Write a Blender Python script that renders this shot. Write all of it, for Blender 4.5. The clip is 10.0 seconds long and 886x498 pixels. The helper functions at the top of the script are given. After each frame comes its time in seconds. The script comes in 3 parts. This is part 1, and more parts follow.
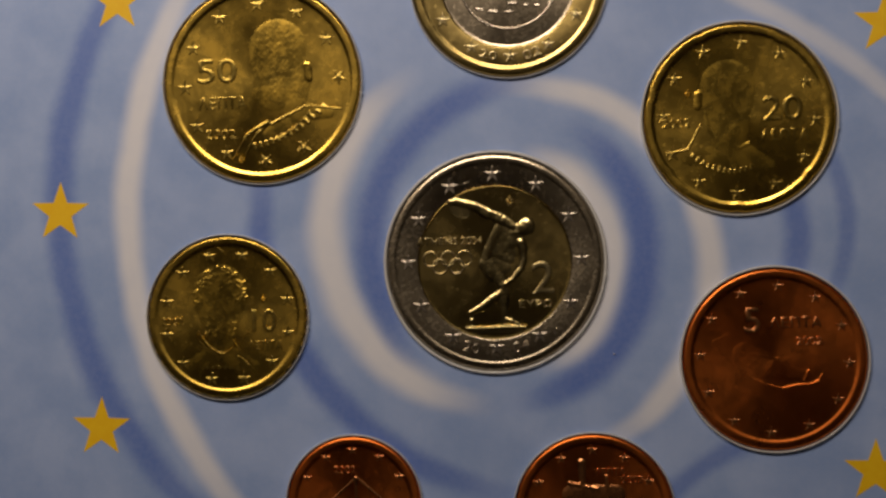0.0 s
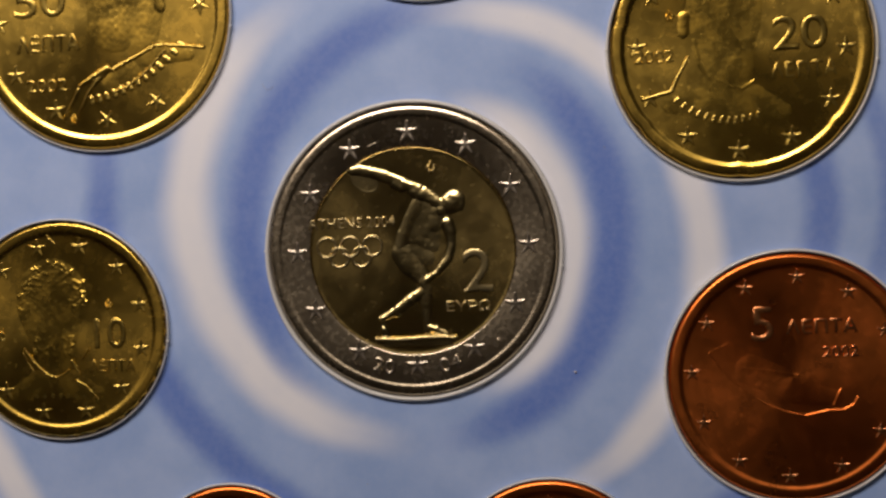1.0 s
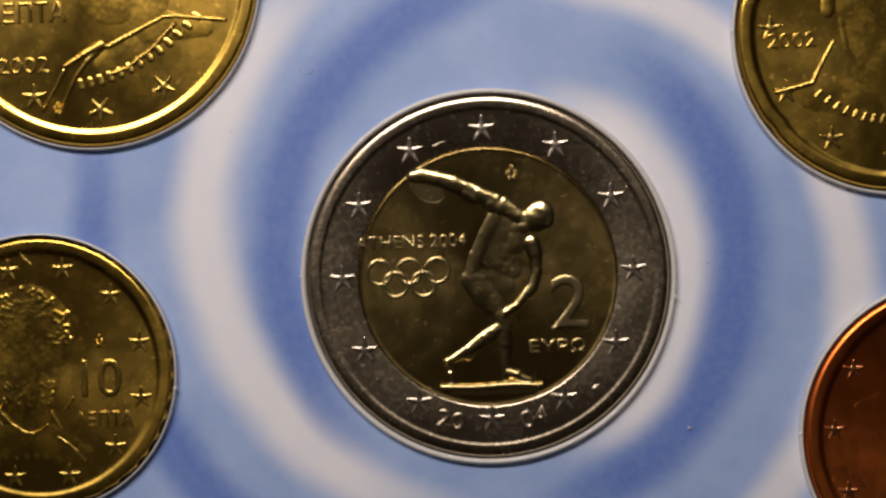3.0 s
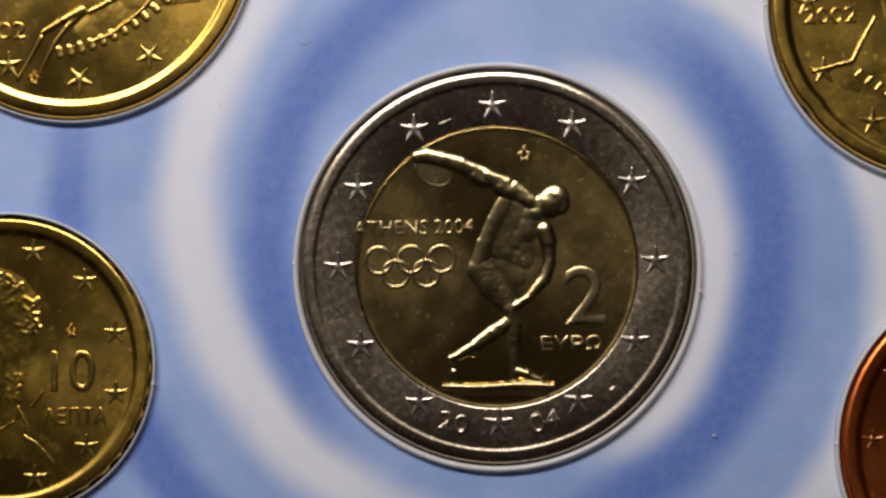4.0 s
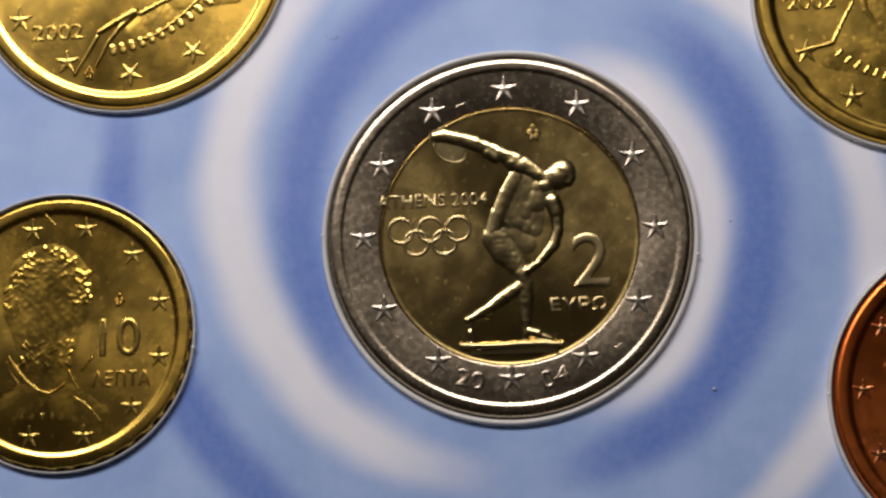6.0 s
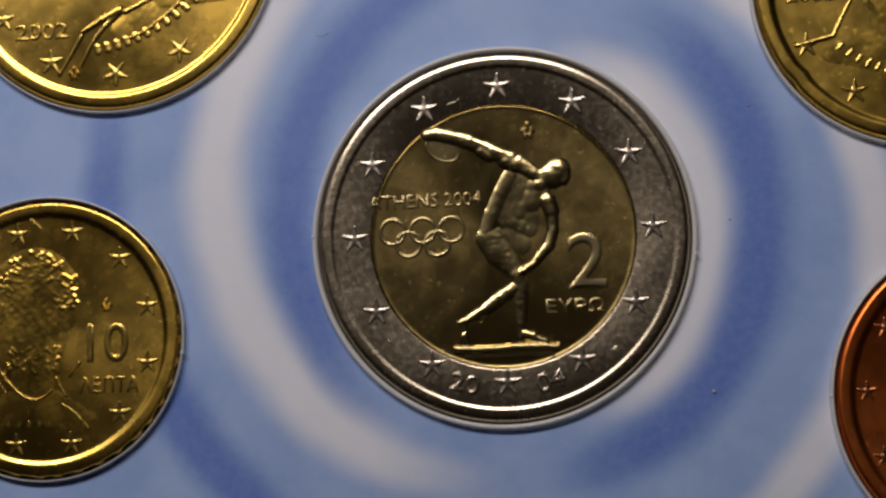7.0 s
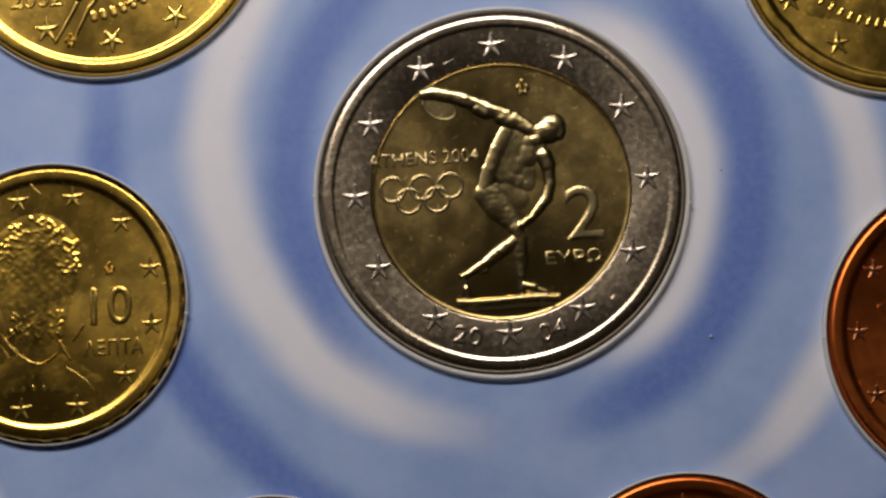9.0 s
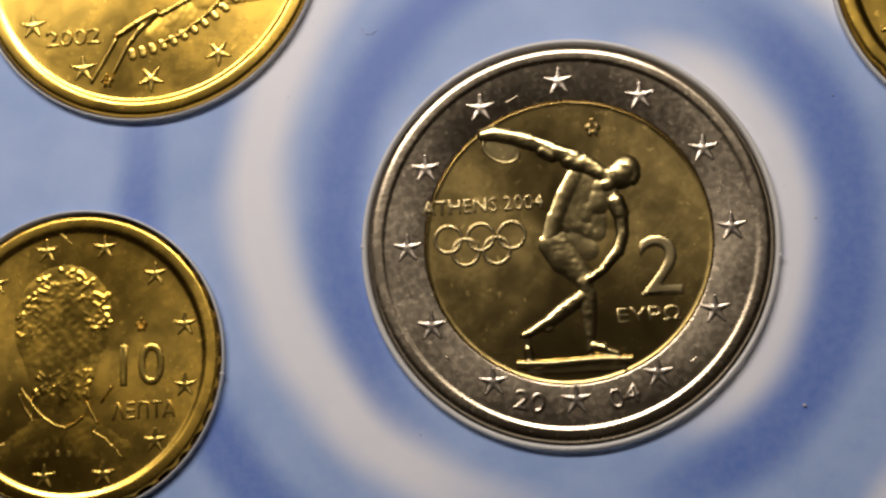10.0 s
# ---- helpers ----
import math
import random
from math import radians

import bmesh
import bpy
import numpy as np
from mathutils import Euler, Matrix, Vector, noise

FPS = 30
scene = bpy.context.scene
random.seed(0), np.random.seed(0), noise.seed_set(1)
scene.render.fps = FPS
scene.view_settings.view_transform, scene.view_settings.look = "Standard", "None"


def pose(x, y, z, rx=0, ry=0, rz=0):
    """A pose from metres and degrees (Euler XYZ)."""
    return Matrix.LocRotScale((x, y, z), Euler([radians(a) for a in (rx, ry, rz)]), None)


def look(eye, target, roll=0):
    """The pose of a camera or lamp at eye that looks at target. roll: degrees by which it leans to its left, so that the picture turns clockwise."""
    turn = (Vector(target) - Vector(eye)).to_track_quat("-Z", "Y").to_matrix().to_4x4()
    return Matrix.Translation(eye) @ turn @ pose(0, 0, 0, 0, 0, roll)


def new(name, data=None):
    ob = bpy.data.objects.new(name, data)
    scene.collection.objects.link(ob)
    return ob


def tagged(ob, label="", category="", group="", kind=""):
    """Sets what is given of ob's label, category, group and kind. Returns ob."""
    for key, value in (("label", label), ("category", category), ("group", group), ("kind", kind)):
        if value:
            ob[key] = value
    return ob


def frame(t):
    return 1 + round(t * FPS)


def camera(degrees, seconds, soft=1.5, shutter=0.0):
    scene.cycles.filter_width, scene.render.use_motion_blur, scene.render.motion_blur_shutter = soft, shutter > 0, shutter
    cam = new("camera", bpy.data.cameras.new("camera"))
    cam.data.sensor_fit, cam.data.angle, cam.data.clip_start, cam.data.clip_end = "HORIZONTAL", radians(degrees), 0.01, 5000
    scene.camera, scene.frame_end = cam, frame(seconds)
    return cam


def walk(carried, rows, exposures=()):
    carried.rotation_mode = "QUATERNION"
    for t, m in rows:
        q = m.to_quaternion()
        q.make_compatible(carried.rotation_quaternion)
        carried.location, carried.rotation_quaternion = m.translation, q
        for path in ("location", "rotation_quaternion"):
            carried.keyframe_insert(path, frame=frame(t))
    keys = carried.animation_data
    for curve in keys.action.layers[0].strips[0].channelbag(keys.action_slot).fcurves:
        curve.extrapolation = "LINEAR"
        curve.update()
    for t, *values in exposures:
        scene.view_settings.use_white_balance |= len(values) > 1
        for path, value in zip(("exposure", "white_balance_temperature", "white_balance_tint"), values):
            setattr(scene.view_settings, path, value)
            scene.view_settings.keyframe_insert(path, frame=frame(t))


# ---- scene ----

# ---- camera and walk ----
cam = camera(32.24, 10.0, soft=2.7)
ROWS = [
    (0.0, 0.01399, 0.00037, 0.18281, 0.18, 6.29, -1.50),
    (0.2, 0.01710, 0.00206, 0.17610, -0.36, 6.55, -1.56),
    (0.5, 0.02057, 0.00288, 0.15954, -1.02, 7.33, -1.67),
    (0.7, 0.02001, 0.00341, 0.14929, -1.32, 7.56, -2.20),
    (1.0, 0.02143, 0.00312, 0.13415, -1.79, 7.86, -2.64),
    (1.2, 0.01636, 0.00383, 0.13079, -1.65, 7.07, -3.08),
    (1.5, 0.01546, 0.00375, 0.12556, -1.67, 6.48, -2.80),
    (2.0, 0.00580, 0.00673, 0.12064, -2.52, 3.57, -2.57),
    (2.2, 0.00473, 0.00763, 0.11664, -2.86, 3.58, -2.50),
    (3.3, 0.00419, 0.00203, 0.10656, -0.53, 3.91, -1.69),
    (3.5, 0.00418, 0.00078, 0.10390, -0.05, 4.00, -1.30),
    (4.0, 0.00289, -0.00106, 0.10036, 1.08, 3.62, -1.13),
    (4.5, 0.00227, -0.00394, 0.10257, 2.90, 3.44, -0.59),
    (5.0, 0.00360, -0.00781, 0.10475, 4.90, 4.24, -0.55),
    (5.5, 0.00542, -0.01296, 0.10753, 6.97, 5.41, -0.74),
    (5.7, 0.00546, -0.01480, 0.10757, 7.10, 5.55, -1.04),
    (6.8, 0.00683, -0.01391, 0.10847, 6.75, 6.08, -1.82),
    (7.0, 0.00675, -0.01334, 0.10550, 6.45, 6.12, -1.85),
    (7.5, 0.00440, -0.01089, 0.10411, 5.16, 5.09, -1.87),
    (7.7, 0.00248, -0.01334, 0.10596, 5.85, 4.85, -1.70),
    (8.0, 0.00397, -0.01663, 0.10584, 6.82, 5.15, -2.03),
    (8.5, 0.00341, -0.01860, 0.10693, 7.45, 4.74, -2.76),
    (9.0, 0.00100, -0.01763, 0.10753, 6.97, 3.26, -3.46),
    (9.5, 0.00481, -0.01743, 0.10226, 7.18, 5.34, -3.68),
    (9.8, 0.00426, -0.01826, 0.09919, 8.94, 7.00, -2.81),
    (10.0, 0.00486, -0.01845, 0.09657, 10.27, 8.05, -2.42),
]
EXPOSURES = [
    (0.0, -1.09, 7650, 14), (0.5, -0.8, 7200, 15), (1.0, -0.5, 7050, 15), (1.5, -0.55, 7000, 15), (2.0, -0.59, 7050, 15), (3.5, -0.31, 6500, 14), (4.0, -0.33, 6200, 13),
    (4.5, -0.13, 6300, 13), (5.5, -0.15, 6300, 14), (5.7, -0.2, 6300, 14), (6.8, -0.74, 6350, 14), (7.0, -0.86, 6300, 14), (7.5, -0.84, 6250, 14), (7.7, -0.72, 6250, 14), (8.0, -0.65, 6300, 13), (9.0, -0.65, 6550, 13),
    (9.5, -0.7, 6500, 13), (10.0, -0.38, 6750, 12)]
walk(cam, [(t, pose(x, y, z, rx, ry, rz)) for t, x, y, z, rx, ry, rz in ROWS], EXPOSURES)

# ---- world and light: a dim room, its one light inferred from glints ----
world = bpy.data.worlds.new("dark_evening")
scene.world = world
world.use_nodes = True
world.node_tree.nodes["Background"].inputs[0].default_value = (0.01, 0.012, 0.016, 1)
world.node_tree.nodes["Background"].inputs[1].default_value = 0.2

# Area light placed from the coins' glints; its source is unseen.
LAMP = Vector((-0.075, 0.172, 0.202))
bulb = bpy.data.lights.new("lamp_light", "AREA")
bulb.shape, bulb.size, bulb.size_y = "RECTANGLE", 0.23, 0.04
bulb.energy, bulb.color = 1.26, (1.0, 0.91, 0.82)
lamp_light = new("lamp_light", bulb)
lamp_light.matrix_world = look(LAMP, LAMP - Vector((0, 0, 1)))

MM = 0.001
FIELD = 0.40  # height of a coin's field over the card, mm


# ---- materials ----
class Nodes:
    """Small helper to wire shader nodes."""

    def __init__(self, name):
        self.mat = bpy.data.materials.new(name)
        self.mat.use_nodes = True
        self.tree = self.mat.node_tree
        self.bsdf = self.tree.nodes["Principled BSDF"]
        self.coord = self.add("ShaderNodeTexCoord").outputs["Object"]

    def add(self, kind):
        return self.tree.nodes.new(kind)

    def link(self, value, socket):
        if isinstance(value, bpy.types.NodeSocket):
            self.tree.links.new(value, socket)
        else:
            socket.default_value = value

    def math(self, op, a, b=0.0, clamp=False):
        n = self.add("ShaderNodeMath")
        n.operation, n.use_clamp = op, clamp
        self.link(a, n.inputs[0])
        self.link(b, n.inputs[1])
        return n.outputs[0]

    def vec(self, op, a, b=(0, 0, 0), scale=1.0, out=0):
        n = self.add("ShaderNodeVectorMath")
        n.operation = op
        self.link(a, n.inputs[0])
        self.link(b, n.inputs[1])
        n.inputs[3].default_value = scale
        return n.outputs[out]

    def noise(self, scale, detail=3.0, rough=0.5, vector=None, stretch=None):
        v = vector or self.coord
        if stretch:
            v = self.vec("MULTIPLY", v, stretch)
        n = self.add("ShaderNodeTexNoise")
        self.link(v, n.inputs["Vector"])
        n.inputs["Scale"].default_value, n.inputs["Detail"].default_value, n.inputs["Roughness"].default_value = scale, detail, rough
        return n

    def span(self, value, a, b, c=0.0, d=1.0, smooth=True):
        n = self.add("ShaderNodeMapRange")
        n.interpolation_type = "SMOOTHSTEP" if smooth else "LINEAR"
        self.link(value, n.inputs[0])
        for i, v in enumerate((a, b, c, d)):
            self.link(v, n.inputs[i + 1])
        return n.outputs[0]

    def mix(self, fac, a, b):
        n = self.add("ShaderNodeMix")
        n.data_type = "RGBA"
        self.link(fac, n.inputs[0])
        self.link((*a, 1) if isinstance(a, tuple) else a, n.inputs[6])
        self.link((*b, 1) if isinstance(b, tuple) else b, n.inputs[7])
        return n.outputs[2]

    def bump(self, height, strength, distance, normal=None):
        n = self.add("ShaderNodeBump")
        n.inputs["Strength"].default_value, n.inputs["Distance"].default_value = strength, distance
        self.link(height, n.inputs["Height"])
        if normal:
            self.link(normal, n.inputs["Normal"])
        return n.outputs[0]

    def set(self, **values):
        for k, v in values.items():
            self.link((*v, 1) if isinstance(v, tuple) else v, self.bsdf.inputs[k.replace("_", " ")])
        return self.mat


def coin_metal(name, colour, tarnish, rough, grain=0.12, worn=0.25, luster=0.0, clouds=0.42, fine=750):
    """Struck metal: uneven polish, tarnish clouds, fine scratches; luster is the sheen of the metal's flow lines from the middle outwards."""
    n = Nodes(name)
    cloud = n.noise(170, 5, 0.6)
    speck = n.noise(1900, 2, 0.6)
    flow = n.noise(700, 2, 0.5, stretch=(0.22, 1.0, 1))
    amount = n.math("MULTIPLY", n.span(cloud.outputs[0], 0.38, 0.68), clouds)
    spots = n.span(speck.outputs[0], 0.64, 0.76, 0, 0.35)
    mottle = n.noise(fine, 5, 0.68)
    amount = n.math("ADD", amount, n.span(mottle.outputs[0], 0.35, 0.68, 0.0, worn))
    col = n.mix(n.math("MAXIMUM", amount, spots), colour, tarnish)
    r = n.math("ADD", n.span(cloud.outputs[0], 0.3, 0.7, rough - 0.025, rough + 0.04), n.math("ADD", n.span(speck.outputs[0], 0.62, 0.76, 0.0, 0.07), n.span(mottle.outputs[0], 0.35, 0.68, -0.08 * worn, 0.13 * worn)))
    b = n.bump(n.noise(110, 1.5, 0.5).outputs[0], 0.10, 0.00020)
    b = n.bump(flow.outputs[0], 0.06, 0.00005, b)
    b = n.bump(n.noise(3800, 2, 0.6).outputs[0], grain, 0.000022, b)
    if luster:
        across = n.vec("NORMALIZE", n.vec("CROSS_PRODUCT", (0, 0, 1), n.vec("ADD", n.vec("MULTIPLY", n.coord, (1, 1, 0)), (0.00002, 0.00003, 0))))
        n.link(across, n.bsdf.inputs["Tangent"])
        n.link(luster, n.bsdf.inputs["Anisotropic"])
    return n.set(Base_Color=col, Metallic=1.0, Roughness=r, Normal=b)


# Figure and frosted copies of brass, copper, nickel are paler: glints painted in.
GOLD = coin_metal("nordic_gold", (0.86, 0.58, 0.12), (0.62, 0.37, 0.055), 0.245, 0.07, luster=0.5)
GOLD_RELIEF = coin_metal("nordic_gold_relief", (0.84, 0.57, 0.115), (0.60, 0.37, 0.055), 0.258, 0.12, 0.4, 0.2)
GOLD_FROST = coin_metal("nordic_gold_frosted", (0.84, 0.60, 0.15), (0.56, 0.38, 0.075), 0.26, 0.10)
COPPER = coin_metal("copper_plate", (0.92, 0.25, 0.055), (0.76, 0.16, 0.03), 0.305, 0.07, luster=0.45)
COPPER_FROST_LIT = coin_metal("copper_plate_frosted_lit", (0.92, 0.40, 0.17), (0.74, 0.26, 0.08), 0.28, 0.10)
BRASS = coin_metal("nickel_brass", (0.61, 0.455, 0.17), (0.41, 0.29, 0.095), 0.226, 0.06, luster=0.5, clouds=0.3)
BRASS_FROST_LIT = coin_metal("nickel_brass_frosted_lit", (0.80, 0.66, 0.35), (0.55, 0.43, 0.20), 0.27, 0.08)
BRASS_FIGURE = coin_metal("nickel_brass_figure", (0.72, 0.585, 0.28), (0.50, 0.385, 0.17), 0.225, 0.10, luster=0.25)
NICKEL = coin_metal("cupronickel", (0.67, 0.57, 0.42), (0.46, 0.375, 0.26), 0.24, 0.2, 0.34, 0.4, 0.14, 2200)
NICKEL_FROST_LIT = coin_metal("cupronickel_frosted_lit", (0.78, 0.69, 0.57), (0.60, 0.51, 0.41), 0.28, 0.1)

# printed swirl: centre x, y, radius, half width, middle angle, half span, strength (mm, degrees)
WHITE_BANDS = [
    (0.99, 3.9, 21.3, 3.4, 192, 62, 1.0),
    (0.63, -0.4, 13.3, 3.4, 3, 64, 1.0),
    (3.18, -1.63, 22.3, 2.6, 14, 74, 0.95),
    (9.64, 6.08, 54.6, 2.6, 185, 38, 1.0),
    (-8.7, -43.9, 83.4, 1.8, 55, 8, 0.6),
]
BLUE_BANDS = [
    (4.61, 1.46, 19.6, 3.2, 157, 58, 0.9),
    (0.42, 0.39, 17.6, 3.2, -13, 64, 0.95),
    (6.44, 6.42, 34.8, 2.9, 214, 42, 0.9),
    (-2.93, 7.87, 50.6, 3.0, 187, 45, 0.85),
    (20.7, 2.6, 15.0, 2.6, 0, 24, 0.8),
    (21.8, 3.05, 19.6, 1.6, 3, 24, 0.6),
    (48.4, -59.7, 42.4, 2.0, 124, 14, 0.7),
]


def swirl_card():
    n = Nodes("swirl_print")
    p = n.vec("SCALE", n.coord, scale=1000.0)
    p = n.vec("MULTIPLY", p, (1, 1, 0))
    warp = n.noise(0.09, 2, 0.5, vector=p).outputs["Color"]
    p = n.vec("ADD", p, n.vec("SCALE", n.vec("SUBTRACT", warp, (0.5, 0.5, 0.5)), scale=1.6))
    cloud = n.noise(0.11, 3, 0.55, vector=p).outputs[0]
    col = n.mix(n.span(cloud, 0.3, 0.7), (0.265, 0.40, 0.735), (0.36, 0.495, 0.825))
    streak = n.noise(0.35, 3, 0.5, vector=p).outputs[0]
    for bands, tone in ((WHITE_BANDS, (0.80, 0.825, 0.92)), (BLUE_BANDS, (0.092, 0.185, 0.57))):
        for cx, cy, r, w, mid, half, amount in bands:
            v = n.vec("SUBTRACT", p, (cx, cy, 0))
            off = n.math("ABSOLUTE", n.math("SUBTRACT", n.vec("LENGTH", v, out=1), r))
            side = n.vec("DOT_PRODUCT", n.vec("NORMALIZE", v), (math.cos(radians(mid)), math.sin(radians(mid)), 0), out=1)
            arc = n.span(side, math.cos(radians(half + 16)), math.cos(radians(max(half - 20, 1))))
            wide = n.span(side, math.cos(radians(half + 16)), math.cos(radians(max(half - 34, 0))), w * 0.55, w)
            m = n.math("MULTIPLY", n.span(n.math("DIVIDE", off, wide), 1.0, 0.15), arc)
            m = n.math("MULTIPLY", m, n.span(streak, 0.1, 0.7, amount * 0.9, amount))
            col = n.mix(m, col, tone)
    grain = n.noise(1.6, 3, 0.7, vector=p).outputs[0]
    col = n.mix(n.span(grain, 0.3, 0.75, 0.0, 0.06), col, (0.75, 0.78, 0.85))
    b = n.bump(n.noise(1500, 3, 0.6).outputs[0], 0.12, 0.00004)
    return n.set(Base_Color=col, Roughness=n.span(grain, 0.3, 0.7, 0.48, 0.58), Normal=b)


def plain(name, colour, second, scale, rough=0.6, bump=0.0002):
    n = Nodes(name)
    a = n.noise(scale, 4, 0.6).outputs[0]
    c = n.noise(scale * 9, 3, 0.6).outputs[0]
    col = n.mix(n.span(n.math("ADD", n.math("MULTIPLY", a, 0.7), n.math("MULTIPLY", c, 0.3)), 0.35, 0.65), colour, second)
    return n.set(Base_Color=col, Roughness=n.span(c, 0.3, 0.7, rough - 0.05, rough + 0.05), Normal=n.bump(c, 0.2, bump))


def clear_plastic():
    n = Nodes("clear_plastic")
    haze = n.noise(700, 3, 0.6).outputs[0]
    return n.set(Base_Color=(0.95, 0.95, 0.94), Roughness=n.span(haze, 0.3, 0.7, 0.10, 0.22), IOR=1.5, Transmission_Weight=0.38)


CARD = swirl_card()
PAPER = plain("card_edge", (0.78, 0.77, 0.75), (0.70, 0.69, 0.67), 900, 0.75, 0.00003)
ORANGE = plain("orange_print", (0.96, 0.60, 0.018), (0.93, 0.55, 0.014), 700, 0.55, 0.00003)
PLASTIC = clear_plastic()
DUST = plain("dust", (0.62, 0.62, 0.66), (0.3, 0.3, 0.36), 4000, 0.8, 0.00002)
# Table, wall and ceiling are unseen; their tones are lightened to bounce more light.
WOOD = plain("table_wood", (0.66, 0.58, 0.46), (0.58, 0.49, 0.37), 14, 0.5)
PLASTER = plain("wall_plaster", (0.78, 0.74, 0.68), (0.73, 0.69, 0.62), 6, 0.85)
CEILING = plain("ceiling_paint", (0.80, 0.76, 0.69), (0.76, 0.72, 0.65), 5, 0.9)
BOARDS = plain("floor_boards", (0.20, 0.12, 0.06), (0.13, 0.075, 0.04), 9, 0.55)
SHADE = plain("lamp_shade_metal", (0.10, 0.10, 0.11), (0.07, 0.07, 0.08), 30, 0.4)


# ---- mesh helpers ----
def mesh_of(bm, name, material, smooth=True):
    me = bpy.data.meshes.new(name)
    bm.to_mesh(me)
    bm.free()
    me.materials.append(material)
    me.polygons.foreach_set("use_smooth", [smooth] * len(me.polygons))
    return me


def part(name, bm, material, parent, label="", smooth=True):
    ob = new(name, mesh_of(bm, name, material, smooth))
    ob.parent = parent
    return tagged(ob, label)


def thing(name, x, y, z, label, category, group="", kind=""):
    e = new(name)
    e.empty_display_size = 0.01
    e.location = (x, y, z)
    return tagged(e, label, category, group, kind)


def box(bm, x0, x1, y0, y1, z0, z1):
    m = Matrix.Translation(((x0 + x1) / 2, (y0 + y1) / 2, (z0 + z1) / 2)) @ Matrix.Diagonal((x1 - x0, y1 - y0, z1 - z0, 1))
    bmesh.ops.create_cube(bm, size=1.0, matrix=m)
    return bm


def lathe(profile, segments=180, wobble=None, closed=False):
    """Turn a profile of (r, z) in mm round the z axis; wobble(angle, r) changes the radius."""
    bm = bmesh.new()
    rings = []
    for r, z in profile:
        if r < 1e-6:
            rings.append([bm.verts.new((0, 0, z * MM))])
            continue
        ring = []
        for i in range(segments):
            a = 2 * math.pi * i / segments
            q = r + (wobble(a, r) if wobble else 0.0)
            ring.append(bm.verts.new((q * MM * math.cos(a), q * MM * math.sin(a), z * MM)))
        rings.append(ring)
    pairs = list(zip(rings, rings[1:] + rings[:1])) if closed else list(zip(rings, rings[1:]))
    for a, b in pairs:
        for i in range(segments):
            j = (i + 1) % segments
            if len(a) == 1:
                bm.faces.new((a[0], b[i], b[j]))
            elif len(b) == 1:
                bm.faces.new((a[j], a[i], b[0]))
            else:
                bm.faces.new((a[j], a[i], b[i], b[j]))
    bmesh.ops.recalc_face_normals(bm, faces=bm.faces)
    return bm


def star(r, height, base, turn=0.0, x=0.0, y=0.0):
    """A five-pointed star with ridged arms, as struck into a coin."""
    bm = bmesh.new()
    top = bm.verts.new((x * MM, y * MM, (base + height) * MM))
    rim, low = [], []
    for i in range(10):
        a = radians(90 + 36 * i + turn)
        q = r if i % 2 == 0 else r * 0.40
        px, py = (x + q * math.cos(a)) * MM, (y + q * math.sin(a)) * MM
        rim.append(bm.verts.new((px, py, (base + (height * 0.45 if i % 2 == 0 else 0.01)) * MM)))
        low.append(bm.verts.new((px, py, (base - 0.05) * MM)))
    for i in range(10):
        j = (i + 1) % 10
        bm.faces.new((top, rim[i], rim[j]))
        bm.faces.new((rim[j], rim[i], low[i], low[j]))
    bmesh.ops.recalc_face_normals(bm, faces=bm.faces)
    return bm


def struck_star(r, height):
    """A star of five rounded arms, as struck into a coin; its middle is the origin."""
    arms = [(0.0, 0.0, r * 0.34, r * 0.95 * math.cos(radians(90 + 72 * i)), r * 0.95 * math.sin(radians(90 + 72 * i)), r * 0.09, height) for i in range(5)]
    return relief(limbs(arms), -r * 1.1, r * 1.1, -r * 1.0, r * 1.1, r * 0.05, 0.0)


def lettering(text, x, y, w, h, base, height=0.10, turn=0.0):
    """Raised characters fitted into a box of w x h mm round (x, y)."""
    cu = bpy.data.curves.new("lettering", "FONT")
    cu.body, cu.size, cu.extrude = text, 1.0, 0.004
    cu.offset, cu.bevel_depth, cu.bevel_resolution, cu.resolution_u = -0.03, 0.045, 3, 6
    ob = new("lettering_source", cu)
    dg = bpy.context.evaluated_depsgraph_get()
    me = bpy.data.meshes.new_from_object(ob.evaluated_get(dg))
    bpy.data.objects.remove(ob)
    bm = bmesh.new()
    bm.from_mesh(me)
    bpy.data.meshes.remove(me)
    xs, ys, zs = ([v.co[k] for v in bm.verts] for k in range(3))
    c, s = math.cos(radians(turn)), math.sin(radians(turn))
    for v in bm.verts:
        u = (v.co.x - (min(xs) + max(xs)) / 2) * w / (max(xs) - min(xs))
        q = (v.co.y - (min(ys) + max(ys)) / 2) * h / (max(ys) - min(ys))
        k = (v.co.z - min(zs)) / (max(zs) - min(zs))
        v.co = ((x + u * c - q * s) * MM, (y + u * s + q * c) * MM, (base - 0.04 + k * (height + 0.04)) * MM)
    return bm


def capsule_height(px, py, x0, y0, r0, x1, y1, r1, h, power=0.5):
    """Height of a rounded, tapering limb between two points."""
    dx, dy = x1 - x0, y1 - y0
    k = np.clip(((px - x0) * dx + (py - y0) * dy) / max(dx * dx + dy * dy, 1e-9), 0, 1)
    d = np.hypot(px - x0 - k * dx, py - y0 - k * dy)
    r = r0 + (r1 - r0) * k
    return h * np.clip(1 - (d / r) ** 2, 0, 1) ** power * (d < r)


